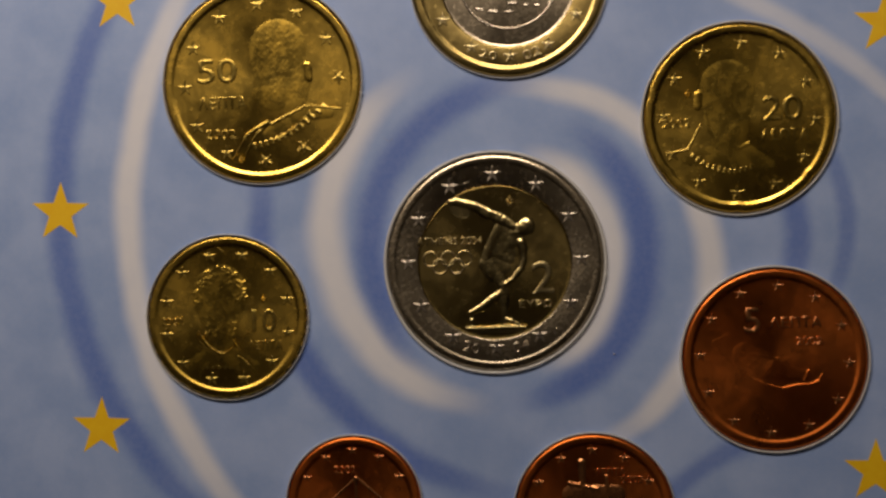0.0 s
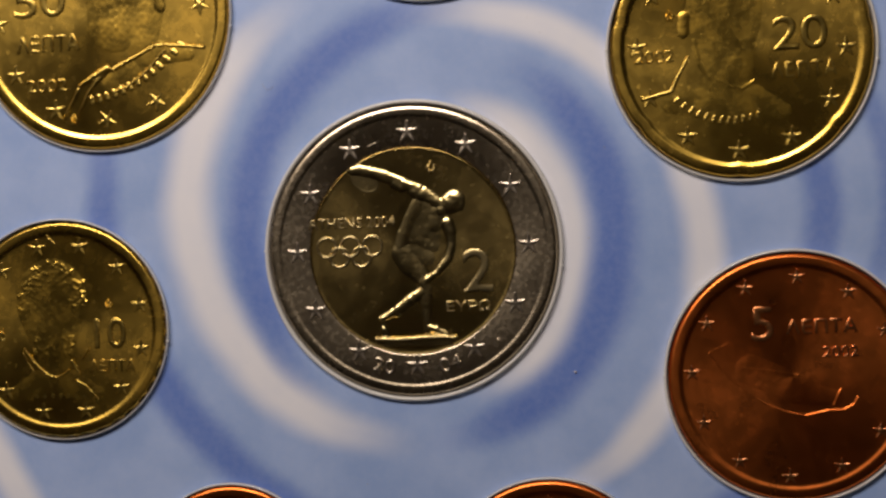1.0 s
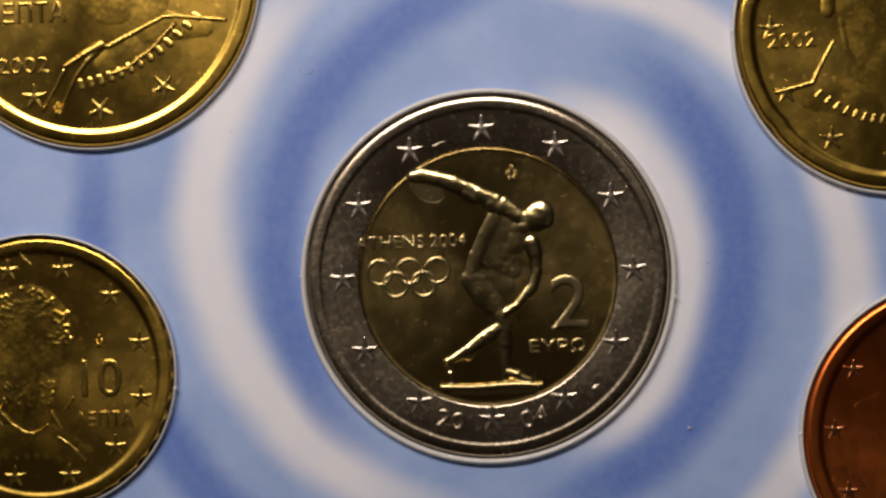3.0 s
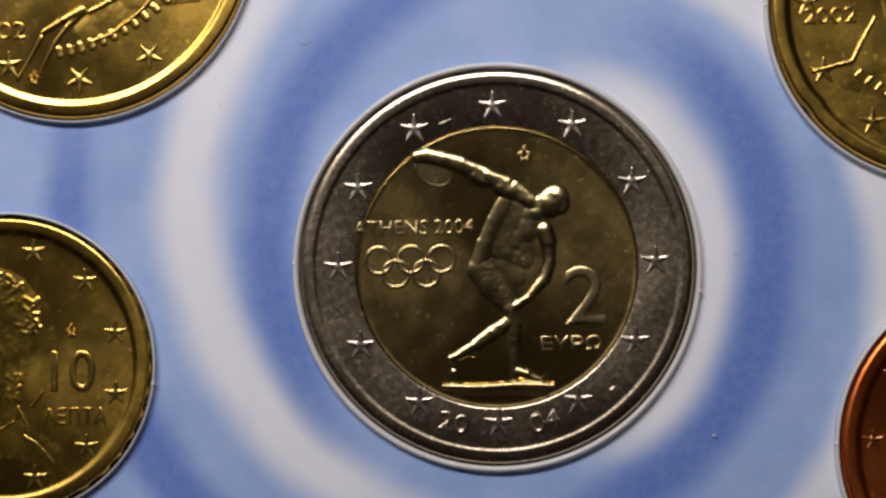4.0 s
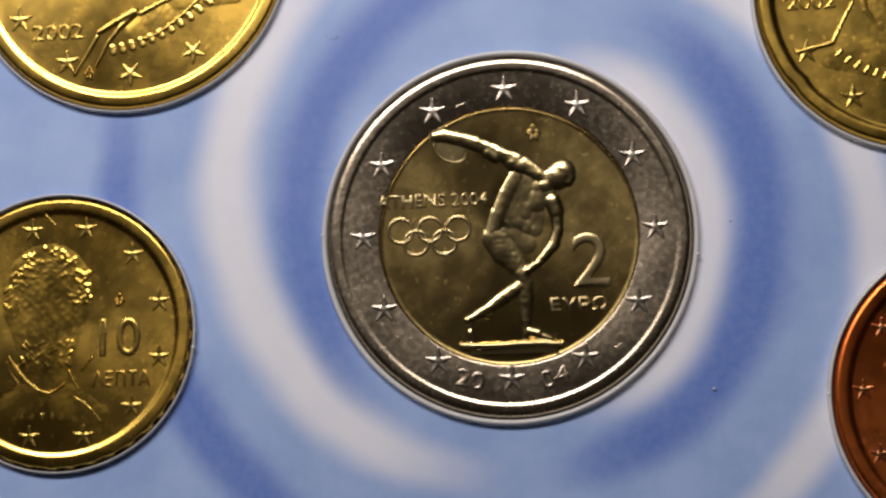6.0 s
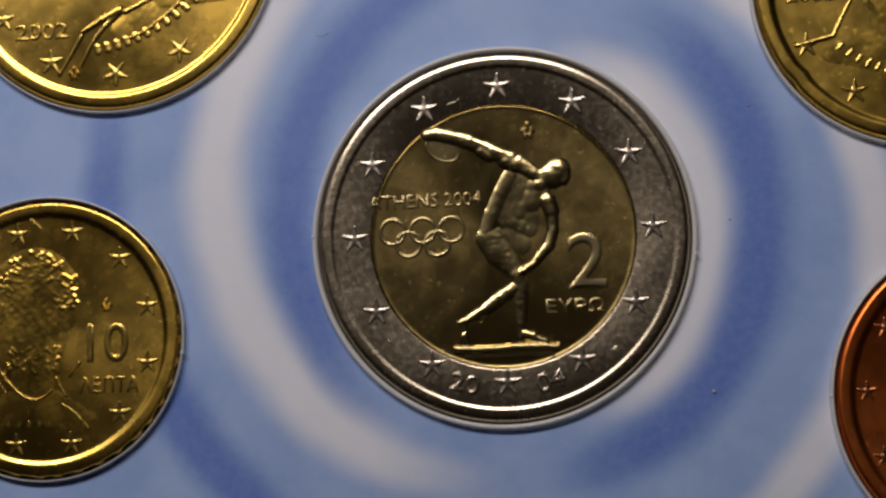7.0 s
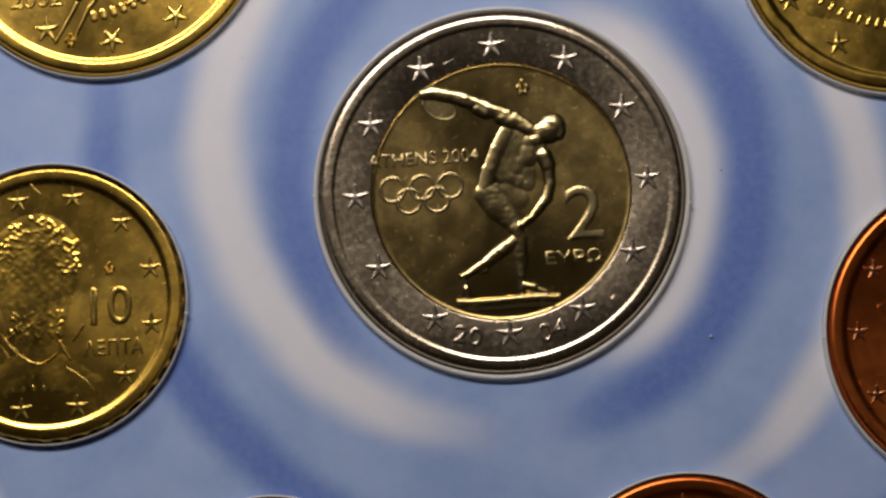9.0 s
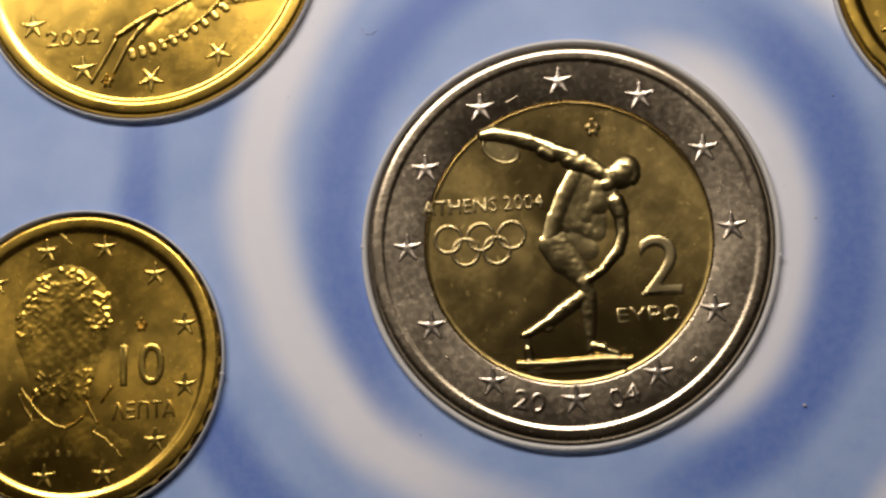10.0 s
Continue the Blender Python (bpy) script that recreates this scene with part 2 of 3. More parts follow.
def relief(height_at, x0, x1, y0, y1, step, base):
    """A raised field: the parts of a grid where the height is above nothing, in mm."""
    xs, ys = np.arange(x0, x1, step), np.arange(y0, y1, step)
    gx, gy = np.meshgrid(xs, ys)
    h = height_at(gx, gy)
    bm = bmesh.new()
    verts = {}

    def vert(i, j):
        if (i, j) not in verts:
            z = base - 0.03 + h[i, j] if h[i, j] > 0.004 else base - 0.03
            verts[i, j] = bm.verts.new((xs[j] * MM, ys[i] * MM, z * MM))
        return verts[i, j]

    for i in range(len(ys) - 1):
        for j in range(len(xs) - 1):
            if h[i:i + 2, j:j + 2].max() > 0.004:
                bm.faces.new((vert(i, j), vert(i, j + 1), vert(i + 1, j + 1), vert(i + 1, j)))
    return bm


def stroke(points, r0, r1, h):
    """Limb rows along a line of points, tapering from r0 to r1."""
    last = len(points) - 1
    return [(*points[i], r0 + (r1 - r0) * i / last, *points[i + 1], r0 + (r1 - r0) * (i + 1) / last, h) for i in range(last)]


def limbs(table, soft=0.0, seed=0, power=0.5, fine=1.0):
    """A height function that blends tapering limbs into one plain form."""
    def height_at(px, py):
        total = np.zeros_like(px)
        for row in table:
            total = total + capsule_height(px, py, *row, power) ** 12
        total = total ** (1 / 12)
        if soft:
            wave = np.zeros_like(px)
            rng = np.random.RandomState(seed)
            for _ in range(40):
                a, f, q = rng.uniform(0, 6.28), rng.uniform(2.5, 13.0) * fine, rng.uniform(0, 6.28)
                wave += np.sin(f * (px * np.cos(a) + py * np.sin(a)) + q)
            total = total * (1 + soft * wave / 10)
        return total
    return height_at


# ---- the room around: unseen, added to close the scene and bounce light ----
def slab(name, x0, x1, y0, y1, z0, z1, material, label, category):
    ob = new(name, mesh_of(box(bmesh.new(), x0, x1, y0, y1, z0, z1), name, material, False))
    return tagged(ob, label, category, kind="structure")


TOP = -0.0016  # the table's top, under the card
GROUND = TOP - 0.75
slab("floor", -2.1, 2.1, -2.1, 2.1, GROUND - 0.1, GROUND, BOARDS, "dark brown wooden floor under the table", "floor")
slab("ceiling", -2.1, 2.1, -2.1, 2.1, GROUND + 2.5, GROUND + 2.6, CEILING, "unseen off-white ceiling, added to bounce dim light", "ceiling")
slab("wall_north", -2.1, 2.1, 2.0, 2.1, GROUND, GROUND + 2.5, PLASTER, "unseen plain beige plaster wall, added to bounce dim light", "wall")
slab("wall_south", -2.1, 2.1, -2.1, -2.0, GROUND, GROUND + 2.5, PLASTER, "unseen plain beige plaster wall, added to bounce dim light", "wall")
slab("wall_east", 2.0, 2.1, -2.0, 2.0, GROUND, GROUND + 2.5, PLASTER, "unseen plain beige plaster wall, added to bounce dim light", "wall")
slab("wall_west", -2.1, -2.0, -2.0, 2.0, GROUND, GROUND + 2.5, PLASTER, "unseen plain beige plaster wall, added to bounce dim light", "wall")

table = thing("table", 0, 0, GROUND, "unseen wooden table carrying the coin card, made pale to bounce light", "table")
table_top = box(bmesh.new(), -0.6, 0.6, -0.4, 0.4, 0.72, 0.75)
bmesh.ops.bevel(table_top, geom=table_top.edges[:], offset=0.004, segments=2, affect="EDGES")
part("tabletop", table_top, WOOD, table, smooth=False)
for lx in (-0.55, 0.55):
    for ly in (-0.35, 0.35):
        part("leg", box(bmesh.new(), lx - 0.025, lx + 0.025, ly - 0.025, ly + 0.025, 0, 0.72), WOOD, table, smooth=False)

# No lamp body is seen: shade, base and arms are added round the light.
desk = thing("added_desk_lamp", -0.2, 0.33, TOP, "unseen tube desk lamp, its dark metal body added round the light", "lamp")
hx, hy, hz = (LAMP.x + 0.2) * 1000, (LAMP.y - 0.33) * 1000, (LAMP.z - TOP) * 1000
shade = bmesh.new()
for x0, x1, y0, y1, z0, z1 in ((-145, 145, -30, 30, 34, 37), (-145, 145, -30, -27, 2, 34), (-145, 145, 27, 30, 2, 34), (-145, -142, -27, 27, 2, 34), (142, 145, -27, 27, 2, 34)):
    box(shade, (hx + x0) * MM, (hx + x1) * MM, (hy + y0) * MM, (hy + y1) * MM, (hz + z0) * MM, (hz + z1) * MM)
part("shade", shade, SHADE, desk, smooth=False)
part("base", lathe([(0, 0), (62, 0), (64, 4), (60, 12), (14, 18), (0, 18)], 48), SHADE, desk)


def rod(x0, y0, z0, x1, y1, z1, r):
    """A round bar between two points, in mm."""
    a, b = Vector((x0, y0, z0)) * MM, Vector((x1, y1, z1)) * MM
    bm = bmesh.new()
    turn = (b - a).to_track_quat("Z", "Y").to_matrix().to_4x4()
    bmesh.ops.create_cone(bm, cap_ends=True, segments=16, radius1=r * MM, radius2=r * MM, depth=(b - a).length, matrix=Matrix.Translation((a + b) / 2) @ turn)
    return bm


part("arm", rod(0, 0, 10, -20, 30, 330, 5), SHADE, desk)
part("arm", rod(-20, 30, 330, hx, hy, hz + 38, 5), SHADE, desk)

# ---- the card with its holes ----
COINS = {
    "two_euro": (0.04, -0.27, 25.75), "one_euro": (2.55, 33.45, 23.25), "fifty": (-27.71, 22.23, 24.25), "twenty": (29.25, 15.91, 22.25),
    "ten": (-32.72, -6.13, 19.75), "five": (32.58, -12.46, 21.25), "two_cent": (11.09, -30.3, 18.75), "one_cent": (-17.7, -28.95, 16.25),
}
LIPS = {"two_euro": 1.0, "twenty": 0.75, "five": 0.75}  # how far each holder's lip shows
CENTRE = Vector((-0.6, 3.6))
card = thing("coin_card", 0, 0, TOP, "pale blue and white swirl-printed coin set card lying on a table", "coin card")


def card_sheet():
    bm = bmesh.new()
    edges = []

    def loop(points):
        vs = [bm.verts.new((x * MM, y * MM, -TOP)) for x, y in points]
        edges.extend(bm.edges.new((a, b)) for a, b in zip(vs, vs[1:] + vs[:1]))

    c, s = math.cos(radians(-4)), math.sin(radians(-4))
    corners = [(-78, -62), (78, -62), (78, 62), (-78, 62)]
    loop([(CENTRE.x + x * c - y * s, CENTRE.y + x * s + y * c) for x, y in corners])
    for x, y, d in COINS.values():
        loop([(x + (d / 2 + 0.22) * math.cos(2 * math.pi * i / 120), y + (d / 2 + 0.22) * math.sin(2 * math.pi * i / 120)) for i in range(120)])
    bmesh.ops.triangle_fill(bm, use_beauty=True, use_dissolve=False, edges=edges)
    for f in bm.faces:
        if f.normal.z < 0:
            f.normal_flip()
    made = bmesh.ops.extrude_face_region(bm, geom=bm.faces[:])
    for v in made["geom"]:
        if isinstance(v, bmesh.types.BMVert):
            v.co.z = 0.0
    bmesh.ops.recalc_face_normals(bm, faces=bm.faces)
    return bm


sheet = part("sheet", card_sheet(), CARD, card, smooth=False)
sheet.data.materials.append(PAPER)
for f in sheet.data.polygons:
    f.material_index = 0 if f.normal.z > 0.5 else 1

for sx, sy in ((-53.5, 7.2), (-48.93, -19.35), (-45.6, 32.96), (46.31, 26.46), (43.81, -25.68)):
    bm = star(3.8, 0.0, 0, -2, sx, sy)
    for v in bm.verts:
        v.co.z = -TOP + (0.000025 if v.co.z > -0.00002 else -0.00002)
    part("printed_star", bm, ORANGE, card, "flat orange printed star", smooth=False)


# ---- the coins ----
def blister(x, y, d, wide):
    """The clear plastic lip that holds a coin; wide scales what shows of it round the coin."""
    r = d / 2
    ob = thing("coin_holder", x * MM, y * MM, TOP, "clear plastic ring holding a coin in the card", "coin holder", "coin holders in the card")
    lip = [(0.10, 0.02), (0.10, 1.85), (0.13, 2.02), (0.19, 2.1), (0.29, 2.12), (0.40, 2.06), (0.47, 1.92), (0.50, 1.64), (0.16, 1.63), (0.15, 0.02)]
    lip = [(r + 0.03 + q * (wide if q > 0.16 else 1.0), z) for q, z in lip]
    ring = part("lip", lathe(lip, 180, closed=True), PLASTIC, ob)
    for a in (178, 352):
        bm = bmesh.new()
        bmesh.ops.create_uvsphere(bm, u_segments=10, v_segments=6, radius=0.16 * MM, matrix=Matrix.Translation(((r + 0.4 * wide) * MM * math.cos(radians(a)), (r + 0.4 * wide) * MM * math.sin(radians(a)), 2.0 * MM)))
        part("nib", bm, PLASTIC, ring)
    return ob


def rim_profile(r, inner, wide):
    """Field edge, raised rim of that width and edge of a coin, in mm."""
    z, q, k, e = FIELD, r - wide, *((0.55, 0.8) if wide < 1.0 else (0.85, 0.55))
    return [(inner, z), (q - 0.3 * k, z), (q - 0.24 * k, z + 0.003), (q - 0.14 * k, z + 0.028 * k), (q, z + 0.08 * k), (q + 0.13 * k, z + 0.13 * k), (q + 0.22 * k, z + 0.15 * k), (q + 0.3 * k, z + 0.157 * k), (q + 0.36 * k, z + 0.16 * k),
            (r - 0.60 * e, z + 0.16 * k), (r - 0.52 * e, z + 0.155 * k), (r - 0.40 * e, z + 0.13 * k), (r - 0.26 * e, z + 0.07 * k), (r - 0.14 * e, z + 0.01 * k), (r - 0.05, z - 0.09), (r, z - 0.22), (r, z - 0.3),
            (r, -1.3), (r - 0.08, -1.5), (r - 0.25, -1.58), (0, -1.58)]


def coin(key, name, label, material, stars, wobble=None, core=None, star_r=0.85, offset=0.0, flipped=(), rim_wide=1.05):
    x, y, d = COINS[key]
    r = d / 2 * 0.998
    ob = thing(name, x * MM, y * MM, 0.0, label, "coin", "coins in the set")
    if core:
        rim = rim_profile(r, core + 0.16, rim_wide)
        rim = [(core + 0.02, -1.5), (core + 0.02, FIELD - 0.10), (core + 0.06, FIELD - 0.03)] + rim
        part("outer_ring", lathe(rim, 200, wobble), material[0], ob)
        part("core", lathe([(0, FIELD), (core - 0.3, FIELD), (core - 0.10, FIELD), (core - 0.08, FIELD + 0.014), (core - 0.06, FIELD + 0.014), (core, FIELD - 0.02), (core, FIELD - 0.1), (core, -1.5), (0, -1.5)], 200), material[1], ob, "yellow brass core")
        metal = material[0]
    else:
        profile = [(0, FIELD), (r * 0.5, FIELD)] + rim_profile(r, r - 1.9, rim_wide)
        part("body", lathe(profile, 200, wobble), material, ob)
        metal = material
    frosted = {"nordic_gold": GOLD_FROST, "copper_plate": COPPER_FROST_LIT, "nickel_brass": BRASS_FROST_LIT, "cupronickel": NICKEL_FROST_LIT}
    me = mesh_of(struck_star(star_r, 0.11), "star", frosted[metal.name])
    for a in stars:
        q = radians(a + offset)
        o = new("star", me)
        o.parent = ob
        o.location = (d / 2 * math.cos(q) * star_place[key] * MM, d / 2 * math.sin(q) * star_place[key] * MM, FIELD * MM)
        o.rotation_euler.z = radians(36 if a in flipped else 0)
    blister(x, y, d, LIPS.get(key, 0.5))
    return ob


star_place = {"two_euro": 0.803, "one_euro": 0.79, "fifty": 0.785, "twenty": 0.79, "ten": 0.785, "five": 0.81, "two_cent": 0.8, "one_cent": 0.8}
ALL = [30 * i for i in range(12)]


def bars(rows, metal, owner, height=0.10):
    """Illegible small writing as plain raised bars: x, y, turn, length, tall (mm, degrees)."""
    for x, y, turn, length, tall in rows:
        half, end = length / 2, tall / 2
        line = [(0, -end + half, half, 0, end - half, half, height)] if tall > length else [(-half + end, 0, end, half - end, 0, end, height)]
        o = part("inscription_bar", relief(limbs(line, power=0.35), -half * 1.1, half * 1.1, -end * 1.1, end * 1.1, 0.035, 0.0), metal, owner)
        o.location = (x * MM, y * MM, FIELD * MM)
        o.rotation_euler.z = radians(turn)


def torus(x, y, r, thick, base):
    bm = bmesh.new()
    seg, side = 48, 8
    grid = [[bm.verts.new(((x + (r + thick * math.cos(b)) * math.cos(a)) * MM, (y + (r + thick * math.cos(b)) * math.sin(a)) * MM, (base + thick * 0.8 * math.sin(b)) * MM))
             for b in (2 * math.pi * k / side for k in range(side))] for a in (2 * math.pi * i / seg for i in range(seg))]
    for i in range(seg):
        for k in range(side):
            bm.faces.new((grid[i][k], grid[(i + 1) % seg][k], grid[(i + 1) % seg][(k + 1) % side], grid[i][(k + 1) % side]))
    bmesh.ops.recalc_face_normals(bm, faces=bm.faces)
    return bm


# two euro: brass core in a nickel ring
two = coin("two_euro", "two_euro_coin", "two-euro coin with brass core and worn nickel ring", (NICKEL, BRASS), ALL, core=9.15, star_r=0.98, rim_wide=0.92)
THROWER = [
    # throwing arm, from the hand over the forearm to the shoulder
    (-5, 7.12, 0.47, -4.4, 7.18, 0.582, 0.22), (-4.5, 7.18, 0.538, -3.3, 6.9, 0.582, 0.22), (-3.3, 6.9, 0.56, -2.2, 6.52, 0.627, 0.22), (-2.2, 6.5, 0.582, -0.4, 5.72, 0.582, 0.21),
    (-1.3, 5.78, 0.47, -0.7, 5.45, 0.515, 0.25), (-0.5, 5.75, 0.56, 0.7, 5.12, 0.694, 0.25), (0.35, 5, 0.56, 1, 4.72, 0.65, 0.28),
    (1.2, 4.85, 0.672, 2.3, 4.1, 0.56, 0.22), (2.2, 4.1, 0.538, 3, 3.7, 0.616, 0.2),
    # head
    (3.95, 4.18, 0.98, 3.6, 3.85, 1.0, 0.36), (3.1, 3.5, 0.62, 2.75, 3.25, 0.6, 0.24), (4.5, 3.75, 0.42, 4.35, 3.45, 0.4, 0.24),
    # hanging arm
    (3.2, 2.1, 0.62, 3.45, 1.35, 0.58, 0.27), (3.45, 1.4, 0.52, 3.5, 0.0, 0.44, 0.22), (3.5, 0.0, 0.44, 3.15, -1.05, 0.46, 0.23), (3.15, -1.0, 0.46, 2.05, -2.25, 0.38, 0.26), (2.05, -2.25, 0.38, 1.0, -2.9, 0.34, 0.26),
    # bent thigh and knee
    (-0.85, -0.4, 1.064, -0.3, -1.4, 1.03, 0.2), (-0.3, -1.3, 1.03, 0.85, -2.7, 0.694, 0.2), (0.85, -2.9, 0.582, 0.95, -3.35, 0.56, 0.25),
    # trailing leg with its toes
    (0.7, -3.85, 0.515, -0.3, -4.5, 0.56, 0.26), (-0.3, -4.5, 0.56, -1.5, -5.35, 0.47, 0.25), (-1.5, -5.35, 0.47, -2.75, -5.98, 0.314, 0.22), (-2.75, -5.98, 0.336, -3.1, -6.1, 0.291, 0.23), (-1.6, -5.85, 0.246, -1.35, -5.75, 0.224, 0.16),
    (-2.85, -6.2, 0.269, -2.88, -7, 0.224, 0.12), (-2.88, -7, 0.291, -2.8, -7.5, 0.336, 0.2),
    # standing leg with its foot
    (1.05, -3.7, 0.627, 1.1, -5, 0.56, 0.23), (1.1, -5, 0.56, 1.06, -6.3, 0.403, 0.19), (1.06, -6.3, 0.403, 1.05, -7.3, 0.336, 0.17), (1.25, -7.05, 0.403, 1.9, -7.2, 0.381, 0.24), (1.8, -7.25, 0.358, 2.75, -7.6, 0.246, 0.22),
]

TORSO = [
    (0.72, 4, 0.62, 0.05, 2.75, 0.66, 0.13), (0.05, 2.75, 0.66, -0.65, 1.3, 0.62, 0.136), (-0.65, 1.3, 0.66, -1.05, 0, 0.66, 0.143), (1.2, 3.4, 1.2, 0.5, 1.2, 1.3, 0.093),
    (2.15, 2.45, 0.85, 2, 2, 0.8, 0.136), (2.2, 3.1, 0.7, 2.9, 2.7, 0.6, 0.118), (1.35, 1.7, 0.75, 1.2, 1.3, 0.7, 0.108), (0.75, 0.7, 0.7, 1.3, 0.4, 0.7, 0.099),
    (1.9, 1, 0.8, 1.9, 0.2, 0.7, 0.081), (0.5, -0.2, 0.9, 1.3, -0.9, 0.8, 0.081),
]


def thrower_height(px, py):
    h = np.maximum(0.85 * limbs(THROWER, 0.045, 3, 0.75, 1.4)(px, py), limbs(TORSO, 0.05, 4, 0.8)(px, py))
    tread = py + 7.97 - 0.05 * np.sin(1.1 * px)
    base_bar = 0.32 * np.clip(1 - (np.abs(tread) / 0.3) ** 4, 0, 1) * (np.abs(px) < 3.65)
    plinth = 0.12 * (np.abs(px - 0.15) < 3.1) * (py < -8.1) * (py > -8.6)
    disc = np.hypot((px + 3.98) / 1.25, (py - 6.05 + 0.28 * (px + 3.98)) / 0.88)
    plate = (0.05 * (disc < 1) + 0.01 * np.clip((1 - disc) * 3, 0, 1)) + 0.02 * np.clip(1 - ((disc - 0.93) / 0.10) ** 2, 0, 1)
    return np.maximum.reduce([h, base_bar, plinth, plate])


part("figure_relief", relief(thrower_height, -6.0, 5.6, -8.9, 8.2, 0.05, FIELD), BRASS_FIGURE, two)
for rx, ry in ((-7.65, 0.40), (-5.55, 0.42), (-3.56, 0.42), (-6.56, -0.50), (-4.55, -0.51)):
    part("ring_relief", torus(rx, ry, 0.86, 0.12, FIELD + 0.02), BRASS_FROST_LIT, two)
part("lettering", lettering("ATHENS 2004", -5.35, 2.5, 7.9, 0.95, FIELD, 0.11), BRASS_FROST_LIT, two)
part("numeral", lettering("2", 5.75, -2.15, 2.65, 3.85, FIELD, 0.11), BRASS_FROST_LIT, two)
part("lettering", lettering("\u0395\u03a5\u03a1\u03a9", 4.8, -5.2, 3.95, 0.95, FIELD, 0.11), BRASS_FROST_LIT, two)
part("year", lettering("20", -2.95, -10.25, 1.95, 1.25, FIELD, 0.17, turn=-14), NICKEL_FROST_LIT, two)
part("year", lettering("04", 2.95, -10.25, 1.95, 1.25, FIELD, 0.17, turn=14), NICKEL_FROST_LIT, two)


def mint_mark(x, y, base, size=1.0):
    """A small leafed mark of a few raised drops."""
    def h(px, py):
        table = [(x, y + 0.38 * size, 0.14 * size, x, y + 0.3 * size, 0.15 * size, 0.22)]
        for sx in (-1, 1):
            table.append((x + sx * 0.2 * size, y + 0.1 * size, 0.15 * size, x + sx * 0.26 * size, y - 0.02 * size, 0.16 * size, 0.22))
            table.append((x + sx * 0.12 * size, y - 0.22 * size, 0.13 * size, x + sx * 0.16 * size, y - 0.36 * size, 0.11 * size, 0.2))
        return limbs(table, power=0.8)(px, py)
    return relief(h, x - 0.6 * size, x + 0.6 * size, y - 0.6 * size, y + 0.6 * size, 0.04, base)


part("mint_mark", mint_mark(2.01, 7.1, FIELD, 1.25), BRASS_FROST_LIT, two)
# Short raised bars set on the ring between its stars.
for nx, ny, turn, length in ((-3.1, 9.4, 22, 0.8), (9.85, 2.6, 80, 0.6), (-10.3, -2.9, 108, 0.7), (-7.9, -7.4, -48, 0.6), (7.4, -8.2, 40, 0.5), (10.2, 5.6, -50, 0.5), (-10.9, 1.2, 75, 0.5)):
    ring_bar = part("ring_bar", relief(limbs([(-length / 2, 0, 0.09, length / 2, 0, 0.05, 0.05)], power=0.8), -0.6, 0.6, -0.15, 0.15, 0.03, 0.0), NICKEL, two, "small raised bar on the ring")
    ring_bar.location = (nx * MM, ny * MM, FIELD * MM)
    ring_bar.rotation_euler.z = radians(turn)
for piece in two.children:
    if piece.name.split(".")[0] not in ("outer_ring", "core"):
        piece.location.y += 0.17 * MM

# fifty cent
WORD = "\u039b\u0395\u03a0\u03a4\u0391"
fifty = coin("fifty", "fifty_cent_coin", "shiny golden fifty-cent coin with plain bust relief", GOLD, [0, 30, 60, 90, 120, 150, 180, 210, 240, 270, 300], offset=2, flipped=(270, 300, 330, 0), star_r=0.95)
BUST_A = [(2.1, 4.1, 3.65, 2.1, 2.2, 3.5, 0.109), (1.9, 1.2, 3.2, 1.5, -0.9, 2.7, 0.101), (5.7, 1.9, 0.5, 5.8, 0.4, 0.55, 0.143), (4.2, 0.2, 2.2, 4, -2.6, 1.6, 0.076), (4.2, -3.6, 1.5, 8.2, -4, 0.7, 0.067), (2.6, -5.2, 1.3, 0.6, -6.4, 0.8, 0.059)]
part("bust_relief", relief(limbs(BUST_A, 0.09, 5, 0.5, 1.1), -4.5, 9.8, -8.0, 8.2, 0.08, FIELD), GOLD_RELIEF, fifty)
part("numeral", lettering("50", -5.5, 1.6, 4.9, 3.0, FIELD, 0.11), GOLD_FROST, fifty)
part("lettering", lettering(WORD, -4.9, -2.3, 6.0, 1.5, FIELD, 0.105), GOLD_FROST, fifty)
part("year", lettering("2002", -5.2, -6.1, 3.9, 1.15, FIELD, 0.105), GOLD_FROST, fifty)
bars([(-1.0 + 0.72 * i, -7.65 + 0.09 * i + 0.024 * i * i, 12 + 4 * i, 0.56, 0.95) for i in range(13)], GOLD_FROST, fifty, 0.13)
FOLDS = stroke([(-2.1, -6.3), (-0.7, -5.5), (0.6, -4.85)], 0.18, 0.38, 0.24) + stroke([(-2.2, -6.6), (-3.0, -8.0), (-3.85, -9.4)], 0.2, 0.13, 0.15) + stroke([(0.6, -5.0), (-0.5, -6.0), (-1.3, -7.0), (-2.3, -8.9)], 0.28, 0.12, 0.17)
FOLDS += stroke([(1.1, -5.0), (3.2, -4.0), (5.2, -3.05), (6.4, -3.0)], 0.24, 0.16, 0.2) + stroke([(1.2, -7.0), (2.5, -6.55), (4.4, -5.2), (6.0, -3.6)], 0.14, 0.18, 0.2) + stroke([(6.3, -3.05), (9.7, -3.45)], 0.18, 0.16, 0.22)
part("fold_relief", relief(limbs(FOLDS), -4.6, 10.0, -9.7, -2.5, 0.06, FIELD), GOLD_FROST, fifty)
part("mint_mark", mint_mark(-2.75, -9.35, FIELD, 1.1), GOLD_FROST, fifty)


# twenty cent, with seven notches in its edge
def notches(a, r):
    k = (a * 7 / (2 * math.pi) + 0.3) % 1.0
    return -(0.12 if r > 10.9 else 0.14 if r > 9.6 else 0.0) * math.exp(-((k - 0.5) / 0.05) ** 2)


